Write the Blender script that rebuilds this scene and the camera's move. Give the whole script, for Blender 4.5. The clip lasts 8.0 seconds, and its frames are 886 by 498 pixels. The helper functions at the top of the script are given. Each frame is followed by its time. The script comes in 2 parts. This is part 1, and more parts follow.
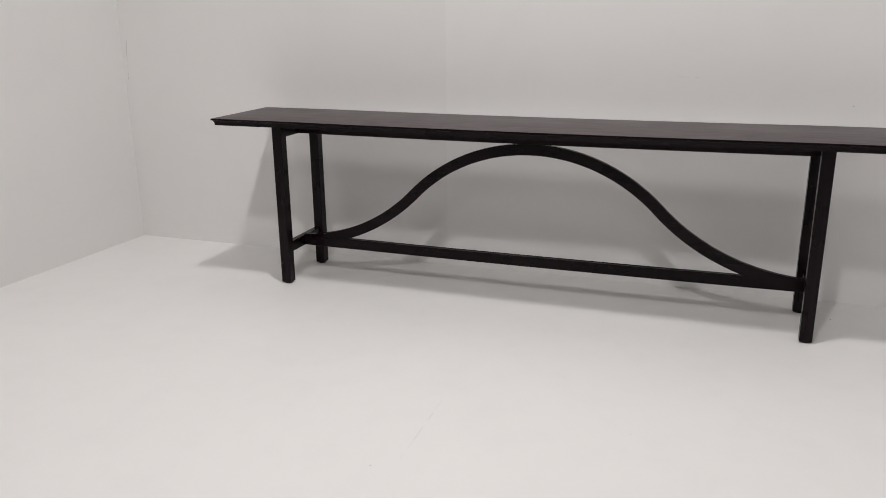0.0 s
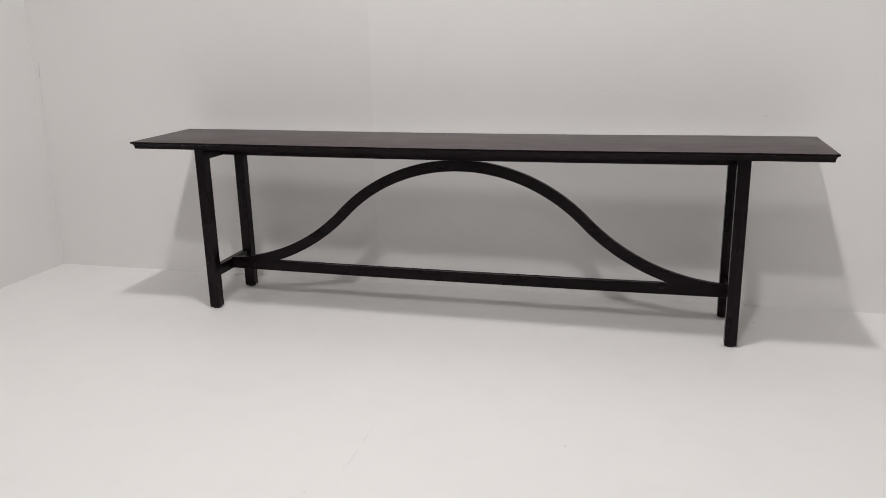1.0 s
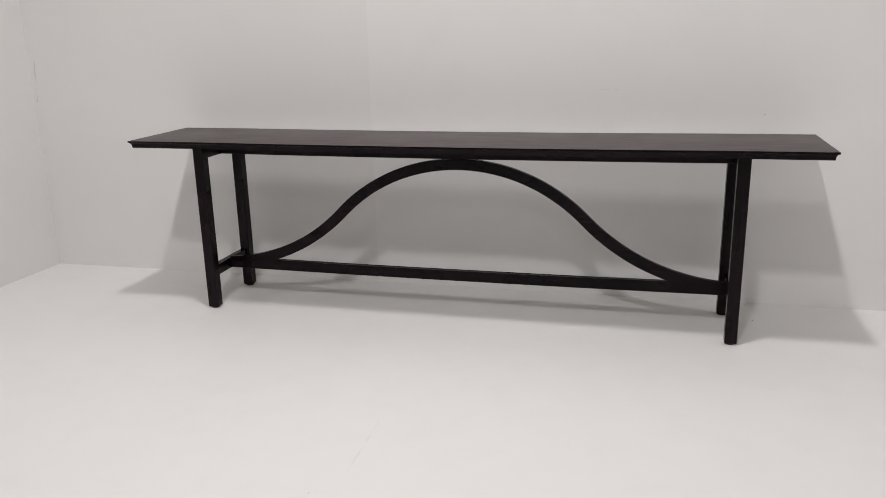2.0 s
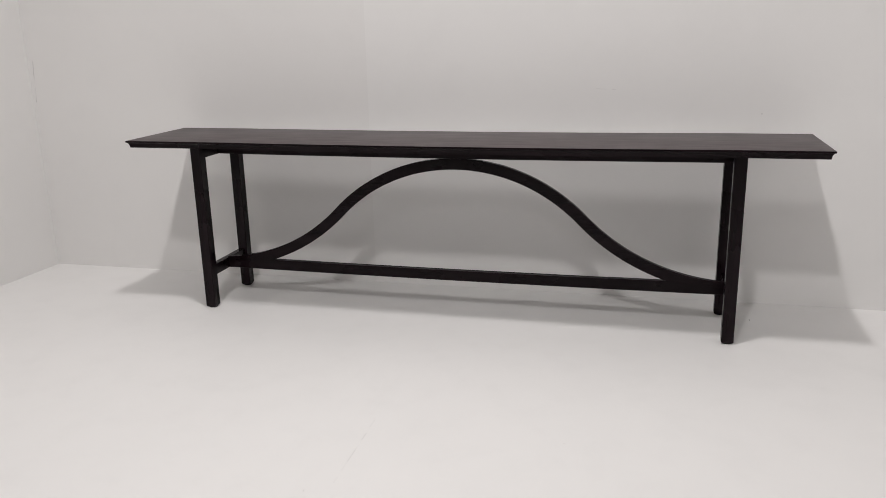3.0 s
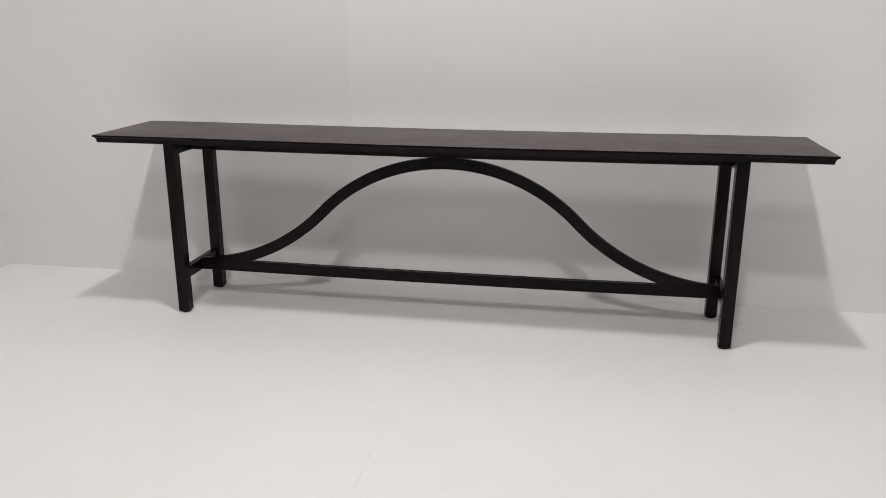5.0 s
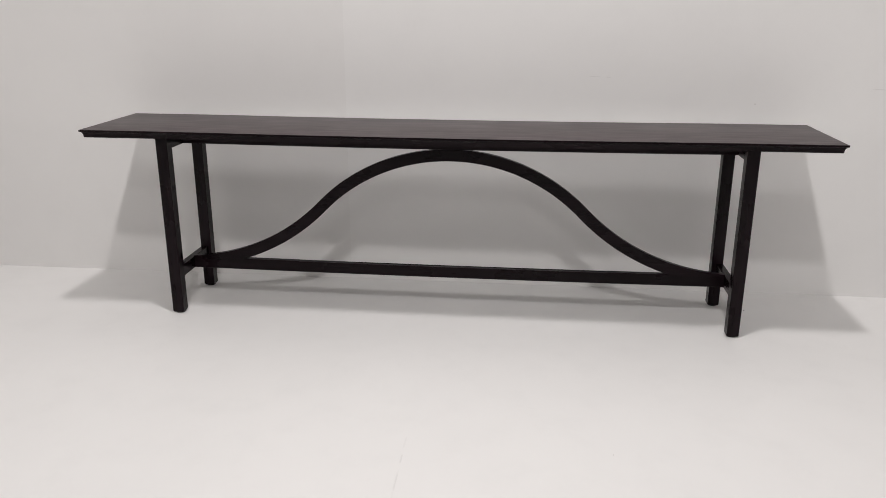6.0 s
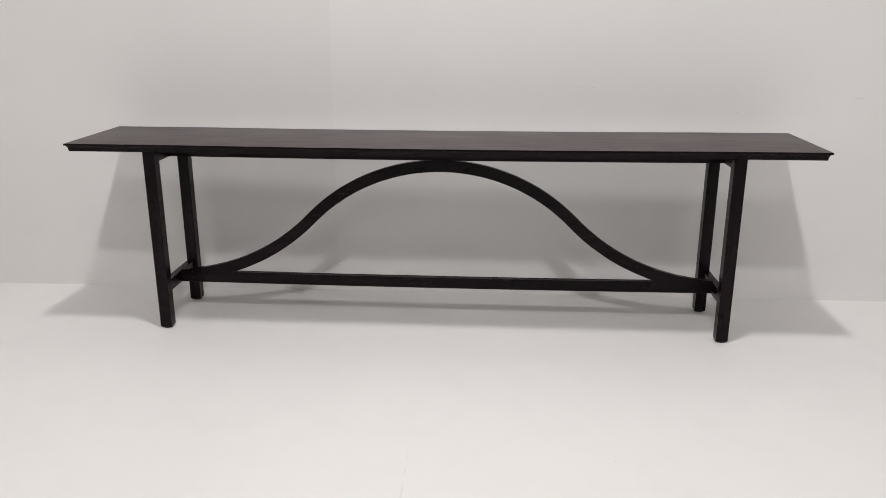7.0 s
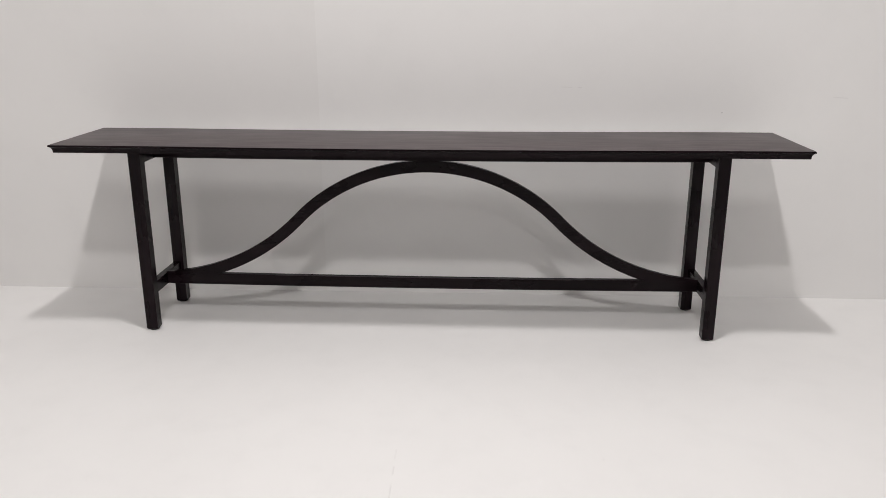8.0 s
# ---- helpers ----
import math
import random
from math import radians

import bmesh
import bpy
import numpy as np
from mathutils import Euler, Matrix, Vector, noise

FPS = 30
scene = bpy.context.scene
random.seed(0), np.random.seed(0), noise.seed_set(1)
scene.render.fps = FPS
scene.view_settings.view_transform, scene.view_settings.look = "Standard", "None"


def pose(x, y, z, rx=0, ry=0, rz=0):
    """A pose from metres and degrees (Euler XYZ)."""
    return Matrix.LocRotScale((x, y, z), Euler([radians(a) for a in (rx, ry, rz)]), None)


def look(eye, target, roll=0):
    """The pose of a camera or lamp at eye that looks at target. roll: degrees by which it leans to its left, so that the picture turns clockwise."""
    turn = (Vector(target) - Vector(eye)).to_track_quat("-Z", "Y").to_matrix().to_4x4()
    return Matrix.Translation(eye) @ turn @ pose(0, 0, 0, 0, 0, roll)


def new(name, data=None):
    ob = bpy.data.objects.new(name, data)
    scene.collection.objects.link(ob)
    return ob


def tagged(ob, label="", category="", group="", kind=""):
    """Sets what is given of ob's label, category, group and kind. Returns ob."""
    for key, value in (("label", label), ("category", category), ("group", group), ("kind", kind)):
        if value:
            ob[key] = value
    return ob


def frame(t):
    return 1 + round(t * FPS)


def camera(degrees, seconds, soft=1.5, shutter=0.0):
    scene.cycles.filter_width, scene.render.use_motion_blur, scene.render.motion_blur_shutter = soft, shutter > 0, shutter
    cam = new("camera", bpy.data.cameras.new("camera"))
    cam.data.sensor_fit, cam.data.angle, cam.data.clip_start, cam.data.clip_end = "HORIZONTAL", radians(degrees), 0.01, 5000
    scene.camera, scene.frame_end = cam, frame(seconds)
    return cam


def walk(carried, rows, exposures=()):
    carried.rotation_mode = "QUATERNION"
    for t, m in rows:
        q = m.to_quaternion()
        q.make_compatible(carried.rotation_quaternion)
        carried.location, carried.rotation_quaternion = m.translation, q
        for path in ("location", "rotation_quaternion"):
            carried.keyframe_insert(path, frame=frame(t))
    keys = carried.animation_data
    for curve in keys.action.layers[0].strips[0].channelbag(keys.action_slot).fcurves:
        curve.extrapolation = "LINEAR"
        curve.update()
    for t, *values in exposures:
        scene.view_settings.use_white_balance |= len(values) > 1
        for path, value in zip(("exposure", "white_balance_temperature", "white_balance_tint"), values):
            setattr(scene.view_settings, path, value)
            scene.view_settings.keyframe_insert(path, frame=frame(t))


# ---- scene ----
# ---- camera: handheld, drifting to the left round the table ----
cam = camera(58.05, 8.0, soft=0.8)
PATH = [
    (0.0, (0.792, -3.262, 1.214), (-0.262, -0.382, 0.301), -0.63),
    (0.1, (0.796, -3.255, 1.234), (-0.185, -0.348, 0.326), -0.70),
    (0.2, (0.777, -3.269, 1.221), (-0.123, -0.326, 0.344), -0.63),
    (0.3, (0.806, -3.260, 1.218), (-0.069, -0.305, 0.358), -0.84),
    (0.4, (0.799, -3.264, 1.227), (-0.031, -0.295, 0.369), -1.01),
    (0.5, (0.813, -3.259, 1.223), (-0.008, -0.286, 0.369), -1.23),
    (1.0, (0.807, -3.244, 1.219), (-0.005, -0.270, 0.361), -1.27),
    (1.5, (0.786, -3.247, 1.228), (-0.004, -0.269, 0.362), -1.36),
    (1.7, (0.776, -3.246, 1.225), (-0.008, -0.267, 0.357), -1.31),
    (2.8, (0.776, -3.248, 1.221), (-0.006, -0.268, 0.357), -1.29),
    (3.0, (0.795, -3.247, 1.211), (0.006, -0.266, 0.353), -1.32),
    (3.5, (0.786, -3.228, 1.232), (0.001, -0.250, 0.363), -1.34),
    (4.0, (0.738, -3.238, 1.230), (-0.030, -0.254, 0.366), -1.25),
    (4.2, (0.702, -3.229, 1.222), (-0.062, -0.243, 0.361), -1.21),
    (4.5, (0.662, -3.187, 1.233), (-0.064, -0.200, 0.345), -0.95),
    (4.7, (0.623, -3.180, 1.229), (-0.041, -0.177, 0.345), -0.44),
    (5.8, (0.370, -3.109, 1.270), (0.042, -0.081, 0.288), 0.12),
    (6.0, (0.316, -3.132, 1.257), (-0.020, -0.100, 0.291), 0.09),
    (6.2, (0.249, -3.143, 1.279), (-0.061, -0.113, 0.297), 0.11),
    (6.5, (0.237, -3.149, 1.264), (-0.028, -0.103, 0.320), 0.04),
    (6.8, (0.224, -3.143, 1.278), (0.001, -0.094, 0.333), -0.02),
    (7.0, (0.221, -3.143, 1.260), (0.014, -0.087, 0.332), 0.03),
    (7.3, (0.232, -3.142, 1.263), (0.035, -0.087, 0.330), 0.02),
    (7.5, (0.211, -3.141, 1.263), (0.044, -0.085, 0.329), 0.07),
    (8.0, (0.221, -3.149, 1.255), (0.066, -0.088, 0.334), -0.00),
]
walk(cam, [(t, look(eye, target, roll)) for t, eye, target, roll in PATH],
     exposures=[(0.0, -0.19), (0.5, -0.15), (4.7, -0.14), (6.0, -0.07), (8.0, -0.01)])

# ---- light: the ceiling lamps of a tall workshop bay, all above and behind the view ----
world = bpy.data.worlds.new("world")
scene.world = world
world.use_nodes = True
world.node_tree.nodes["Background"].inputs["Color"].default_value = (0.95, 0.97, 1.0, 1)
world.node_tree.nodes["Background"].inputs["Strength"].default_value = 0.05

CEILING = 5.0


def ceiling_lamp(y, aim_y, long, watts, beam):
    """A lamp of the row under the ceiling, turned towards a line across the floor."""
    data = bpy.data.lights.new("ceiling_lamp", "AREA")
    data.shape, data.size, data.size_y = "ELLIPSE", 0.26, long
    data.energy, data.color, data.spread = watts, (1.0, 0.968, 0.962), radians(beam)
    ob = new("ceiling_lamp", data)
    ob.matrix_world = look((0.12, y, CEILING - 0.12), (0.12, aim_y, 0.0))
    return ob


# one row down the middle of the bay: the first lamps serve the table, the others the hall
ceiling_lamp(-1.08, -1.05, 0.46, 53, 132)
ceiling_lamp(-4.13, 0.20, 0.28, 36, 122)
ceiling_lamp(-6.98, -6.95, 0.28, 39, 155)
ceiling_lamp(-9.85, -9.82, 0.28, 44, 155)


# ---- materials ----
class Nodes:
    """A small helper to write a node material line by line."""

    def __init__(self, name):
        self.mat = bpy.data.materials.new(name)
        self.mat.use_nodes = True
        self.tree = self.mat.node_tree
        self.bsdf = self.tree.nodes["Principled BSDF"]

    def add(self, kind, operation="", **inputs):
        node = self.tree.nodes.new(kind)
        if operation:
            node.operation = operation
        for key, value in inputs.items():
            self.link(value, node.inputs[key.replace("_", " ")])
        return node

    def link(self, value, socket):
        if isinstance(value, bpy.types.NodeSocket):
            self.tree.links.new(value, socket)
        else:
            socket.default_value = value

    def math(self, operation, a, b=0.0, clamp=False):
        node = self.add("ShaderNodeMath", operation)
        node.use_clamp = clamp
        self.link(a, node.inputs[0])
        self.link(b, node.inputs[1])
        return node.outputs[0]

    def mix(self, factor, a, b):
        node = self.add("ShaderNodeMix")
        node.data_type = "RGBA"
        self.link(factor, node.inputs[0])
        self.link(a, node.inputs[6])
        self.link(b, node.inputs[7])
        return node.outputs[2]

    def spread(self, value, low, high, to_low=0.0, to_high=1.0):
        node = self.add("ShaderNodeMapRange")
        node.interpolation_type = "SMOOTHSTEP"
        for slot, number in zip(range(5), (value, low, high, to_low, to_high)):
            self.link(number, node.inputs[slot])
        return node.outputs[0]

    def noise(self, where, scale, detail=3.0, rough=0.5):
        node = self.add("ShaderNodeTexNoise", Vector=where, Scale=scale, Detail=detail, Roughness=rough)
        return node.outputs["Fac"]

    def place(self, stretch=(1, 1, 1)):
        where = self.add("ShaderNodeTexCoord").outputs["Object"]
        return self.add("ShaderNodeMapping", Vector=where, Scale=stretch).outputs[0]

    def bump(self, height, strength, distance):
        node = self.add("ShaderNodeBump", Height=height, Strength=strength, Distance=distance)
        self.link(node.outputs[0], self.bsdf.inputs["Normal"])

    def surface(self, colour, rough, level=0.5):
        self.link(colour, self.bsdf.inputs["Base Color"])
        self.link(rough, self.bsdf.inputs["Roughness"])
        self.link(level, self.bsdf.inputs["Specular IOR Level"])

    def stroke(self, where, a, b, half):
        """1 along the line from a to b, fading out within half its width, broken up by fine noise."""
        a, b = Vector(a), Vector(b)
        along = b - a
        sub = self.add("ShaderNodeVectorMath", "SUBTRACT")
        self.link(where, sub.inputs[0])
        self.link(tuple(a), sub.inputs[1])
        dot = self.add("ShaderNodeVectorMath", "DOT_PRODUCT")
        self.link(sub.outputs[0], dot.inputs[0])
        self.link(tuple(along / along.length_squared), dot.inputs[1])
        share = self.math("MAXIMUM", self.math("MINIMUM", dot.outputs["Value"], 1.0), 0.0)
        on = self.add("ShaderNodeVectorMath", "SCALE")
        self.link(tuple(along), on.inputs[0])
        self.link(share, on.inputs["Scale"])
        gap = self.add("ShaderNodeVectorMath", "DISTANCE")
        self.link(sub.outputs[0], gap.inputs[0])
        self.link(on.outputs[0], gap.inputs[1])
        line = self.spread(gap.outputs["Value"], half, half * 0.3)
        if along.length < 0.03:
            return line
        broken = self.spread(self.noise(where, 24.0, 3.0), 0.36, 0.62)
        return self.math("MULTIPLY", line, broken)


def white_paint(name, colour, rough, marks=(), stain=0.03, grain=0.0004, sheen=0.35):
    """Rolled white emulsion: faint patches, an orange-peel relief and some scuffs of its own."""
    n = Nodes(name)
    where = n.place()
    patches = n.noise(where, 0.9, 4.0, 0.55)
    smudge = n.noise(where, 7.0, 5.0, 0.6)
    worn = n.math("ADD", n.math("MULTIPLY", n.spread(patches, 0.35, 0.7), 0.6), n.math("MULTIPLY", n.spread(smudge, 0.45, 0.75), 0.4))
    dull = tuple(c * (1 - stain) for c in colour[:3]) + (1,)
    tone = n.mix(worn, colour, dull)
    for a, b, half, dark in marks:
        tone = n.mix(n.math("MULTIPLY", n.stroke(where, a, b, half), dark), tone, (0.16, 0.14, 0.13, 1))
    n.surface(tone, n.spread(smudge, 0.3, 0.8, rough, rough + 0.12), sheen)
    roller = n.noise(where, 260.0, 2.0)
    wave = n.noise(where, 3.0, 2.0)
    n.bump(n.math("ADD", n.math("MULTIPLY", roller, 0.25), wave), 0.5, grain)
    return n.mat


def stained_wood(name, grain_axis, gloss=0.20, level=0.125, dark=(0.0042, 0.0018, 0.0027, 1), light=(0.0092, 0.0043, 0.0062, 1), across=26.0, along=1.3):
    """Oak stained nearly black under a satin lacquer, with the grain along one axis."""
    n = Nodes(name)
    long_scale = [across] * 3
    long_scale[grain_axis] = along
    where = n.place(tuple(long_scale))
    band = n.noise(where, 1.0, 5.0, 0.62)
    pore_scale = [420.0, 420.0, 420.0]
    pore_scale[grain_axis] = 9.0
    pores = n.noise(n.place(tuple(pore_scale)), 1.0, 2.0, 0.5)
    cloud = n.noise(n.place(), 3.2, 3.0)
    tone = n.mix(n.spread(band, 0.36, 0.68), dark, light)
    tone = n.mix(n.math("MULTIPLY", n.spread(pores, 0.55, 0.7), 0.5), tone, tuple(0.75 * c for c in dark[:3]) + (1,))
    rough = n.math("ADD", n.spread(cloud, 0.3, 0.75, gloss, gloss + 0.09), n.math("MULTIPLY", band, 0.08))
    n.surface(tone, rough, level)
    n.bump(n.math("ADD", n.math("MULTIPLY", pores, 0.6), n.math("MULTIPLY", band, 0.4)), 0.35, 0.0006)
    return n.mat


WALL_TONE = (0.850, 0.840, 0.829, 1)
wall_paint = white_paint("wall_paint", WALL_TONE, 0.62)


def on_wall(x, z):
    """A place on the face of the back wall, left or right of its seam."""
    return (x, 0.306 + (x + 2.338) * 0.00786, z) if x < -0.494 else (x, 0.3201 + (x + 0.494) * 0.005546, z)


WALL_MARKS = [
    (on_wall(0.552, 0.9375), on_wall(0.637, 0.9345), 0.0022, 0.14),
    (on_wall(1.232, 0.8320), on_wall(1.237, 0.8322), 0.0026, 0.32),
    (on_wall(1.690, 0.8985), on_wall(1.750, 0.8960), 0.0022, 0.16),
    (on_wall(-2.305, 1.085), on_wall(-2.311, 1.030), 0.0028, 0.36),
    (on_wall(-2.311, 1.030), on_wall(-2.312, 0.978), 0.0028, 0.40),
    (on_wall(-2.314, 0.950), on_wall(-2.320, 0.880), 0.0026, 0.20),
    (on_wall(-2.320, 0.884), on_wall(-2.321, 0.882), 0.0034, 0.30),
]
back_paint = white_paint("back_wall_paint", WALL_TONE, 0.62, WALL_MARKS)
# slightly darker tone for the panel left of the seam
left_panel_paint = white_paint("left_back_wall_paint", (0.826, 0.814, 0.802, 1), 0.62, WALL_MARKS)
floor_paint = white_paint(
    "floor_paint", (0.830, 0.818, 0.806, 1), 0.40, stain=0.04, grain=0.0003, sheen=0.4,
    marks=[
        ((-0.024, -1.055, 0.0), (-0.015, -1.430, 0.0), 0.0042, 0.07),
        ((-0.021, -1.130, 0.0), (-0.017, -1.330, 0.0), 0.0030, 0.05),
        ((0.300, -0.820, 0.0), (0.360, -0.835, 0.0), 0.0026, 0.04),
    ],
)
# grey for the unseen end wall and ceiling, tuned for the fill light
dim_paint = white_paint("grey_closing_paint", (0.33, 0.326, 0.322, 1), 0.7)
wood_along = stained_wood("black_stained_oak_lengthwise", 0)
# lighter base colour for the upper face: the wall's reflection is coloured in
top_sheen_wood = stained_wood("brown_black_top_with_sheen_colour", 0, 0.43, 0.52, (0.053, 0.0422, 0.0436, 1), (0.108, 0.0860, 0.0880, 1), 42.0, 5.0)
wood_across = stained_wood("black_stained_oak_crosswise", 1, 0.16, 0.18)
wood_upright = stained_wood("black_stained_oak_upright", 2, 0.21, 0.14)

rubber = Nodes("black_felt_pad")
rubber.surface(rubber.mix(rubber.noise(rubber.place(), 300.0), (0.010, 0.009, 0.009, 1), (0.022, 0.020, 0.019, 1)), 0.8, 0.3)
pad_material = rubber.mat
grit = Nodes("dark_grit")
grit.surface(grit.mix(grit.noise(grit.place(), 400.0), (0.12, 0.105, 0.09, 1), (0.24, 0.21, 0.18, 1)), 0.8, 0.3)
grit_material = grit.mat


# ---- mesh helpers ----
def part(name, bm, material, parent=None, label="", place=None, smooth=False):
    """Link a bmesh as one mesh object, under a thing or a part where one is given."""
    mesh = bpy.data.meshes.new(name)
    bmesh.ops.recalc_face_normals(bm, faces=bm.faces)
    bm.to_mesh(mesh)
    bm.free()
    mesh.materials.append(material)
    if smooth:
        for face in mesh.polygons:
            face.use_smooth = True
        mesh.set_sharp_from_angle(angle=radians(32))
    ob = new(name, mesh)
    ob.parent = parent
    if place:
        ob.matrix_basis = place
    return tagged(ob, label)


def box(size, centre, bevel=0.0, segments=2, bm=None):
    bm = bm or bmesh.new()
    made = bmesh.ops.create_cube(bm, size=1.0, matrix=Matrix.Translation(centre) @ Matrix.Diagonal((*size, 1)))
    if bevel:
        edges = {e for v in made["verts"] for e in v.link_edges}
        bmesh.ops.bevel(bm, geom=list(edges), offset=bevel, segments=segments, profile=0.6, affect="EDGES")
    return bm


def slab(corners, low, high):
    """A prism over a plan outline."""
    bm = bmesh.new()
    bottom = [bm.verts.new((x, y, low)) for x, y in corners]
    top = [bm.verts.new((x, y, high)) for x, y in corners]
    bm.faces.new(bottom[::-1])
    bm.faces.new(top)
    for i in range(len(corners)):
        j = (i + 1) % len(corners)
        bm.faces.new((bottom[i], bottom[j], top[j], top[i]))
    return bm


# ---- the white bay: floor and seen walls, closed by added walls and ceiling ----
LEFT_BACK, SEAM, RIGHT_BACK = (-2.338, 0.306), (-0.494, 0.3205), (2.95, 0.3392)
LEFT_FRONT, RIGHT_FRONT = (-2.62, -13.0), (3.12, -13.0)
THICK = 0.12

floor = part("floor", slab([(-2.9, -13.3), (3.4, -13.3), (3.4, 0.7), (-2.9, 0.7)], -0.15, 0.0), floor_paint)
tagged(floor, "smooth white painted floor with faint scuffs and specks", "floor", kind="structure")

seam_gap = 0.0001
wall_back = part("wall_back", slab([LEFT_BACK, (SEAM[0] - seam_gap, SEAM[1]), (SEAM[0] - seam_gap, SEAM[1] + THICK), (LEFT_BACK[0], LEFT_BACK[1] + THICK)], 0.0, CEILING), left_panel_paint)
tagged(wall_back, "plain white painted wall panel with small scuffs", "wall", kind="structure")
wall_back_2 = part("wall_back_panel", slab([(SEAM[0] + seam_gap, SEAM[1] - 0.0004), RIGHT_BACK, (RIGHT_BACK[0], RIGHT_BACK[1] + THICK), (SEAM[0] + seam_gap, SEAM[1] + THICK)], 0.0, CEILING), back_paint)
tagged(wall_back_2, "plain white painted wall panel beside a faint upright seam", "wall", kind="structure")
side_paint = white_paint("side_wall_paint", (0.838, 0.828, 0.816, 1), 0.62)
wall_left = part("wall_left", slab([LEFT_BACK, (LEFT_BACK[0], LEFT_BACK[1] + THICK), (LEFT_BACK[0] - THICK, LEFT_BACK[1] + THICK), (LEFT_FRONT[0] - THICK, LEFT_FRONT[1]), LEFT_FRONT], 0.0, CEILING), side_paint)
tagged(wall_left, "plain white painted side wall", "wall", kind="structure")
# unseen wall, added to close the bay and steer bounced light
wall_right_unseen = part("wall_right_unseen", slab([RIGHT_BACK, RIGHT_FRONT, (RIGHT_FRONT[0] + THICK, RIGHT_FRONT[1]), (RIGHT_BACK[0] + THICK, RIGHT_BACK[1] + THICK), (RIGHT_BACK[0], RIGHT_BACK[1] + THICK)], 0.0, CEILING), wall_paint)
tagged(wall_right_unseen, "plain white painted side wall", "wall", kind="structure")
# end wall and ceiling are unseen additions; their grey limits the bounced light
wall_front_unseen = part("wall_front_unseen", slab([LEFT_FRONT, (LEFT_FRONT[0] - THICK, LEFT_FRONT[1] - THICK), (RIGHT_FRONT[0] + THICK, RIGHT_FRONT[1] - THICK), RIGHT_FRONT], 0.0, CEILING), dim_paint)
tagged(wall_front_unseen, "plain grey end wall, unseen, added to close the space", "wall", kind="structure")
ceiling = part("ceiling", slab([(-2.9, -13.3), (3.4, -13.3), (3.4, 0.7), (-2.9, 0.7)], CEILING, CEILING + 0.15), dim_paint)
tagged(ceiling, "plain grey ceiling, unseen, added to close the space", "ceiling", kind="structure")

# ---- the console table ----
TOP_HALF_X, TOP_HALF_Y, TOP_Z, UNDER_Z = 1.4212, 0.2335, 0.7635, 0.733
LEG, LEG_X, LEG_Y = 0.046, 1.1150, (-0.1660, 0.1650)
MID_Y, RAIL = 0.002, 0.026


def sag(bm):
    """The long parts hang a few millimetres low in the middle of the span."""
    for i in range(-9, 10):
        bmesh.ops.bisect_plane(bm, geom=bm.verts[:] + bm.edges[:] + bm.faces[:], plane_co=(0.118 * i, 0, 0), plane_no=(1, 0, 0))
    for v in bm.verts:
        v.co.z -= 0.0046 * max(0.0, 1 - (v.co.x / 1.09) ** 2)
    return bm


def tabletop_mesh():
    """A flat top with a thin lip and a cove cut under it, mitred round the corners."""
    profile = [(0.0016, TOP_Z), (0.0005, TOP_Z - 0.0005), (0.0, TOP_Z - 0.0016), (0.0, TOP_Z - 0.0065), (0.0008, TOP_Z - 0.0075)]
    rise = (TOP_Z - 0.0075) - (UNDER_Z + 0.002)
    for i in range(1, 9):
        a = radians(90 - 90 * i / 8)
        profile.append((0.0008 + 0.0112 * math.cos(a), UNDER_Z + 0.002 + rise * math.sin(a)))
    profile.append((0.0125, UNDER_Z))
    bm = bmesh.new()
    rings = []
    for inset, z in profile:
        x, y = TOP_HALF_X - inset, TOP_HALF_Y - inset
        rings.append([bm.verts.new((sx * x, sy * y, z)) for sx, sy in ((-1, -1), (1, -1), (1, 1), (-1, 1))])
    for upper, lower in zip(rings, rings[1:]):
        for i in range(4):
            j = (i + 1) % 4
            bm.faces.new((upper[i], upper[j], lower[j], lower[i]))
    # only the upper face gets the colour lightened for the wall's reflection
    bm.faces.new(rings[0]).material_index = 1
    bm.faces.new(rings[-1][::-1])
    return sag(bm)


def arch_mesh():
    """A bow of one depth: a wide arc that turns over into two hollow arcs and runs out along the stretcher."""
    crown, foot, peak, turn, depth, thick = 0.747, 0.861, 0.6525, radians(45.6), 0.0468, RAIL - 0.001
    reach = 1.107
    line = []
    for i in range(25):
        a = turn * i / 24
        line.append((crown * math.sin(a), peak - crown * (1 - math.cos(a)), a))
    x0, z0, _ = line[-1]
    for i in range(1, 25):
        a = turn * (1 - i / 24)
        x = x0 + foot * (math.sin(turn) - math.sin(a))
        z = z0 - foot * (math.cos(a) - math.cos(turn))
        line.append((x, z, a))
    line = [p for p in line if p[0] < reach]
    line.append((reach, line[-1][1] - 0.0006, 0.02))
    line = [(-x, z, -a) for x, z, a in line[:0:-1]] + line
    bm = bmesh.new()
    edge = 0.0018
    section = [(-0.5 * depth, -0.5 * thick + edge), (-0.5 * depth + edge, -0.5 * thick), (0.5 * depth - edge, -0.5 * thick), (0.5 * depth, -0.5 * thick + edge),
               (0.5 * depth, 0.5 * thick - edge), (0.5 * depth - edge, 0.5 * thick), (-0.5 * depth + edge, 0.5 * thick), (-0.5 * depth, 0.5 * thick - edge)]
    rings = []
    for x, z, a in line:
        up = (math.sin(a), math.cos(a))
        rings.append([bm.verts.new((x + up[0] * h, MID_Y + d, z + up[1] * h)) for h, d in section])
    for one, two in zip(rings, rings[1:]):
        for i in range(8):
            j = (i + 1) % 8
            bm.faces.new((one[i], one[j], two[j], two[i]))
    bm.faces.new(rings[0])
    bm.faces.new(rings[-1][::-1])
    return bm


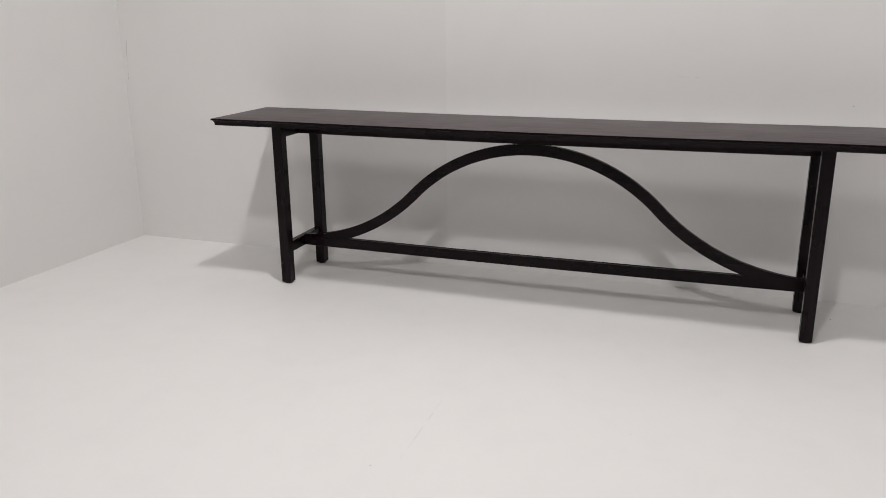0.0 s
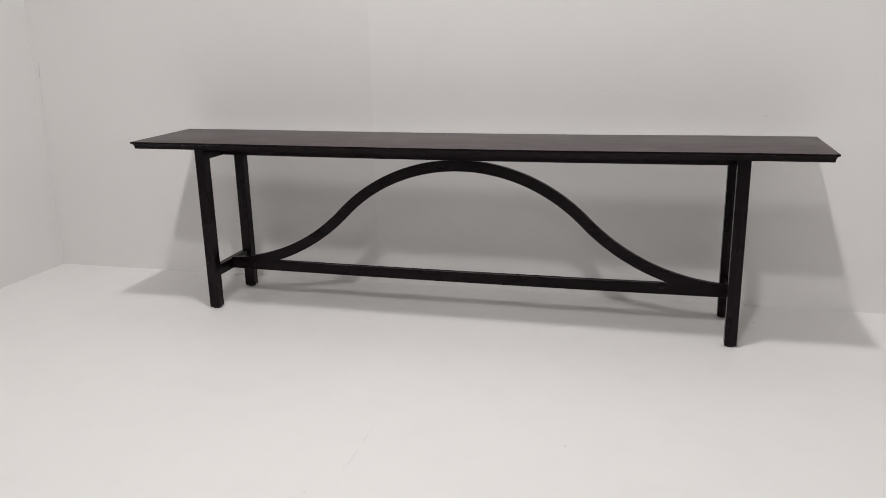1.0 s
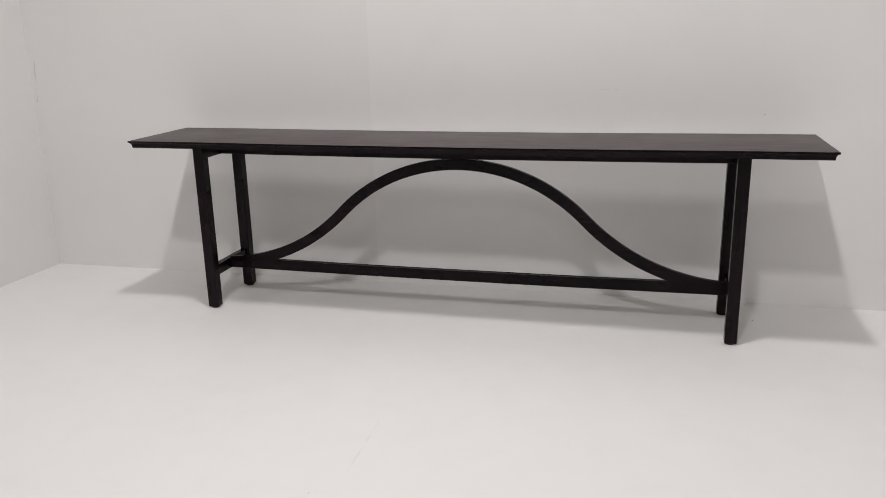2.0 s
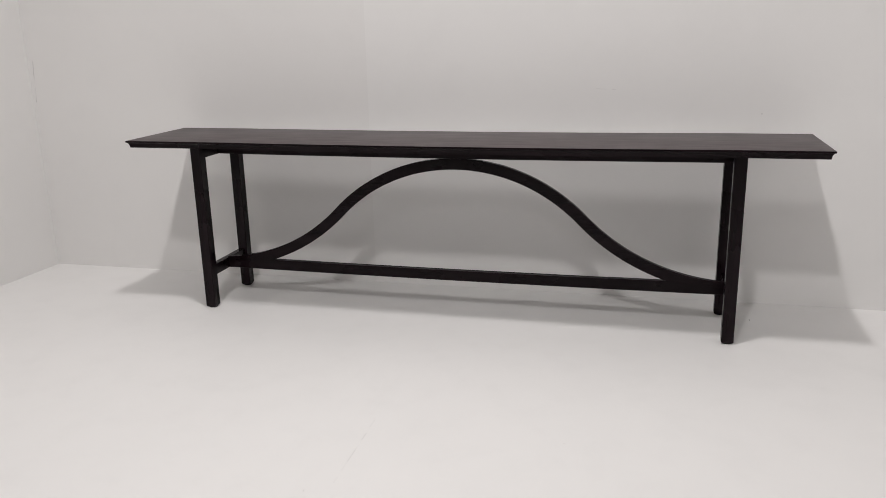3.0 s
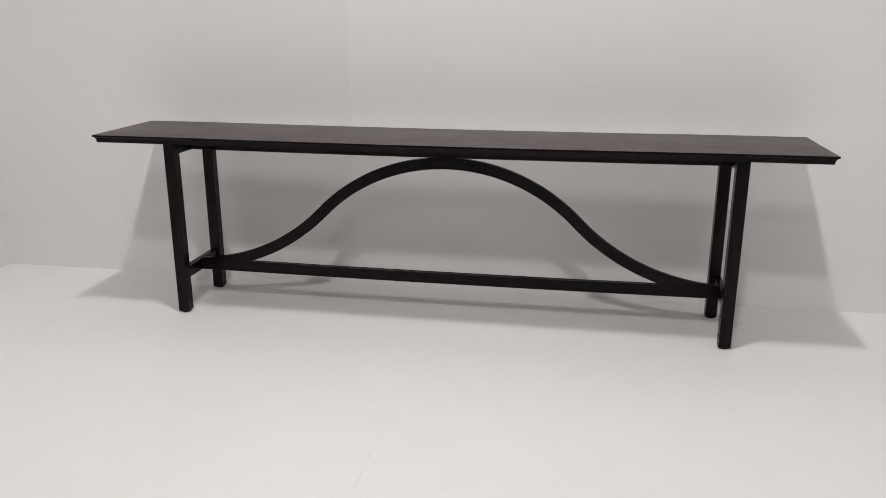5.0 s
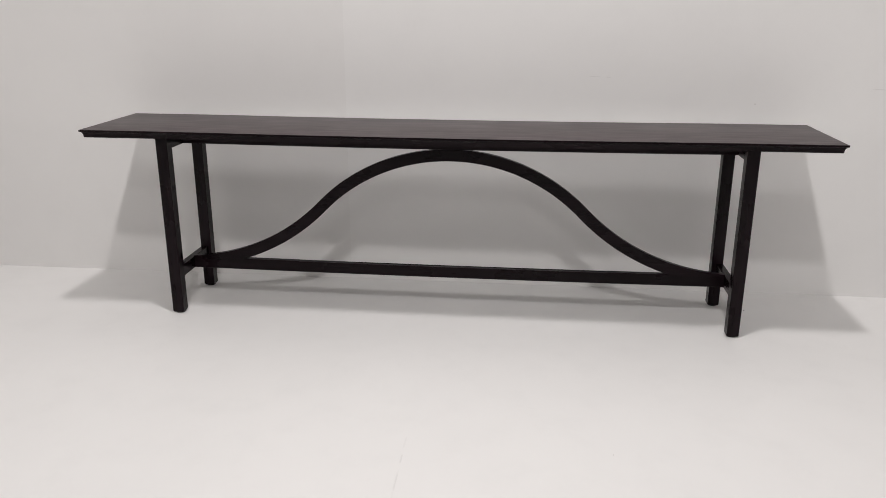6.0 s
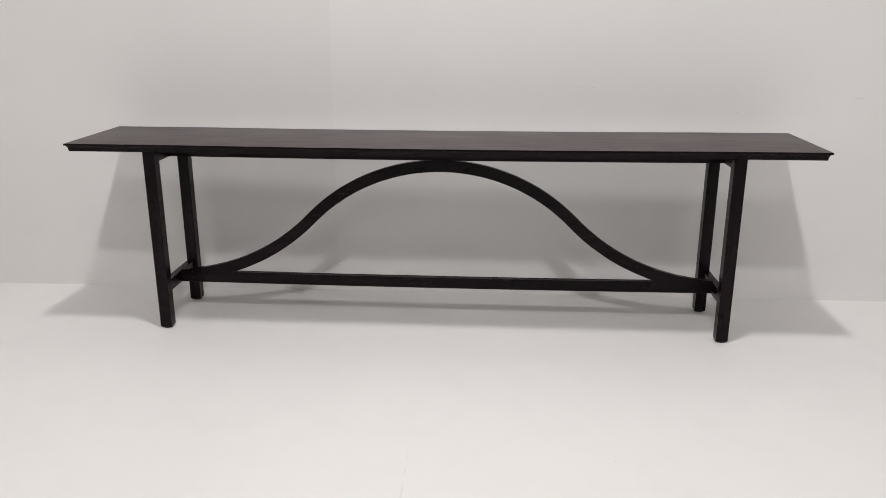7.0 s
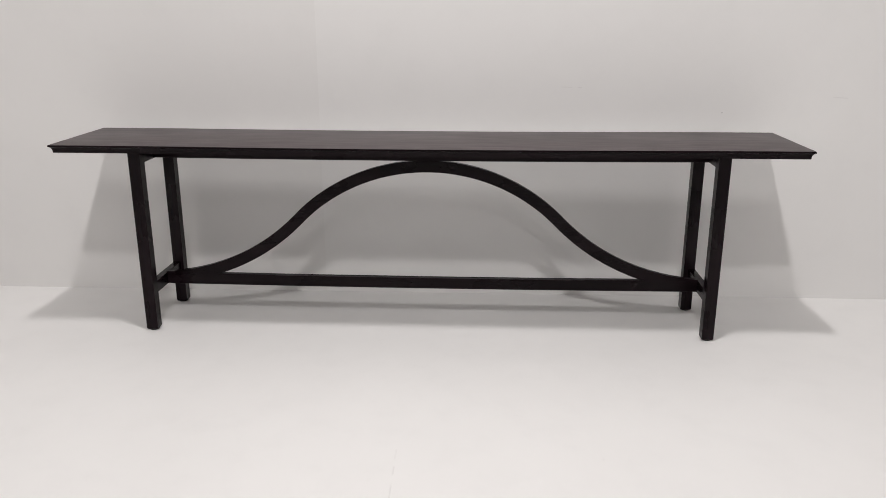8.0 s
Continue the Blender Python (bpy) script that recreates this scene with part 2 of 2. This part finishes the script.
def leg_mesh():
    """A square leg with eased edges and a chamfered foot, its base at the origin."""
    bm = bmesh.new()
    rings = []
    for half, ease, z in ((LEG / 2 - 0.004, 0.001, 0.0), (LEG / 2, 0.0022, 0.0045), (LEG / 2, 0.0022, UNDER_Z + 0.003 - 0.004)):
        rings.append([bm.verts.new((x, y, z)) for x, y in (
            (-half, -half + ease), (-half + ease, -half), (half - ease, -half), (half, -half + ease),
            (half, half - ease), (half - ease, half), (-half + ease, half), (-half, half - ease))])
    for one, two in zip(rings, rings[1:]):
        for i in range(8):
            j = (i + 1) % 8
            bm.faces.new((one[i], one[j], two[j], two[i]))
    bm.faces.new(rings[0][::-1])
    bm.faces.new(rings[-1])
    return bm


def pad_mesh():
    bm = bmesh.new()
    bmesh.ops.create_cone(bm, cap_ends=True, segments=20, radius1=0.0185, radius2=0.0200, depth=0.005, matrix=Matrix.Translation((0, 0, -0.0015)))
    return bm


def stretcher_mesh():
    """The low rail: a little deeper at both ends, where the bow's feet are let in."""
    bm = bmesh.new()
    low, mid, high, step = 0.1422, 0.1865, 0.1892, 0.648
    outline = [(-1.107, low), (1.107, low), (1.107, high), (step, high), (step - 0.004, mid), (-step + 0.004, mid), (-step, high), (-1.107, high)]
    half = RAIL / 2
    front = [bm.verts.new((x, MID_Y - half, z)) for x, z in outline]
    back = [bm.verts.new((x, MID_Y + half, z)) for x, z in outline]
    bm.faces.new(front)
    bm.faces.new(back[::-1])
    for i in range(len(outline)):
        j = (i + 1) % len(outline)
        bm.faces.new((front[i], back[i], back[j], front[j]))
    long_edges = [e for e in bm.edges if abs(e.verts[0].co.y - e.verts[1].co.y) < 1e-6]
    bmesh.ops.bevel(bm, geom=long_edges, offset=0.0014, segments=1, affect="EDGES")
    return sag(bm)


def console_table():
    table = tagged(new("console_table"), "long black-stained wooden console table with bowed stretcher on white floor", "console table")
    top = part("tabletop", tabletop_mesh(), wood_along, table, "dark brown satin top with a coved edge, wall sheen coloured into its face", smooth=True)
    top.data.materials.append(top_sheen_wood)
    leg_data, pad_data = None, None
    for sx in (-1, 1):
        for y in LEG_Y:
            # one hind leg stands a few millimetres further in than the others
            where = pose(sx * LEG_X - (0.006 if sx > 0 and y > 0 else 0.0), y, 0.004)
            if leg_data is None:
                leg = part("leg", leg_mesh(), wood_upright, table, place=where)
                pad = part("foot_pad", pad_mesh(), pad_material, leg, "small black felt pad")
                leg_data, pad_data = leg.data, pad.data
            else:
                leg = new("leg", leg_data)
                leg.parent, leg.matrix_basis = table, where
                pad = tagged(new("foot_pad", pad_data), "small black felt pad")
                pad.parent = leg
    span = LEG_Y[1] - LEG_Y[0] - LEG + 0.006
    middle = (LEG_Y[0] + LEG_Y[1]) / 2
    for sx in (-1, 1):
        part("lower_cross_rail", box((0.029, span, 0.048), (0, 0, 0), 0.0015), wood_across, table, place=pose(sx * 1.1185, middle, 0.1660))
        part("upper_cross_rail", box((0.029, span, 0.054), (0, 0, 0), 0.0015), wood_across, table, place=pose(sx * 1.1185, middle, 0.7070))
    part("centre_beam", sag(box((2.214, RAIL + 0.001, 0.056), (0, MID_Y, 0.7080), 0.0015)), wood_along, table)
    part("stretcher", stretcher_mesh(), wood_along, table)
    part("bowed_stretcher", arch_mesh(), wood_along, table, "bowed rail rising to the middle of the top", smooth=True)
    return table


console_table()


# ---- specks on the floor ----
def speck(x, y, size, turn):
    bm = bmesh.new()
    bmesh.ops.create_icosphere(bm, subdivisions=1, radius=1.0, matrix=Matrix.Diagonal((size, size * 0.6, size * 0.4, 1)))
    for v in bm.verts:
        v.co += 0.3 * size * noise.noise_vector(v.co * 300)
    low = min(v.co.z for v in bm.verts)
    for v in bm.verts:
        v.co.z -= low
    ob = part("grit_speck", bm, grit_material, place=pose(x, y, 0.0, 0, 0, turn))
    return tagged(ob, "tiny dark speck of grit on the white floor", "debris", "specks on the floor")


speck(1.2263, 0.1042, 0.0036, 20)
speck(0.583, -1.081, 0.0022, 70)
speck(-0.080, -1.489, 0.0022, 10)
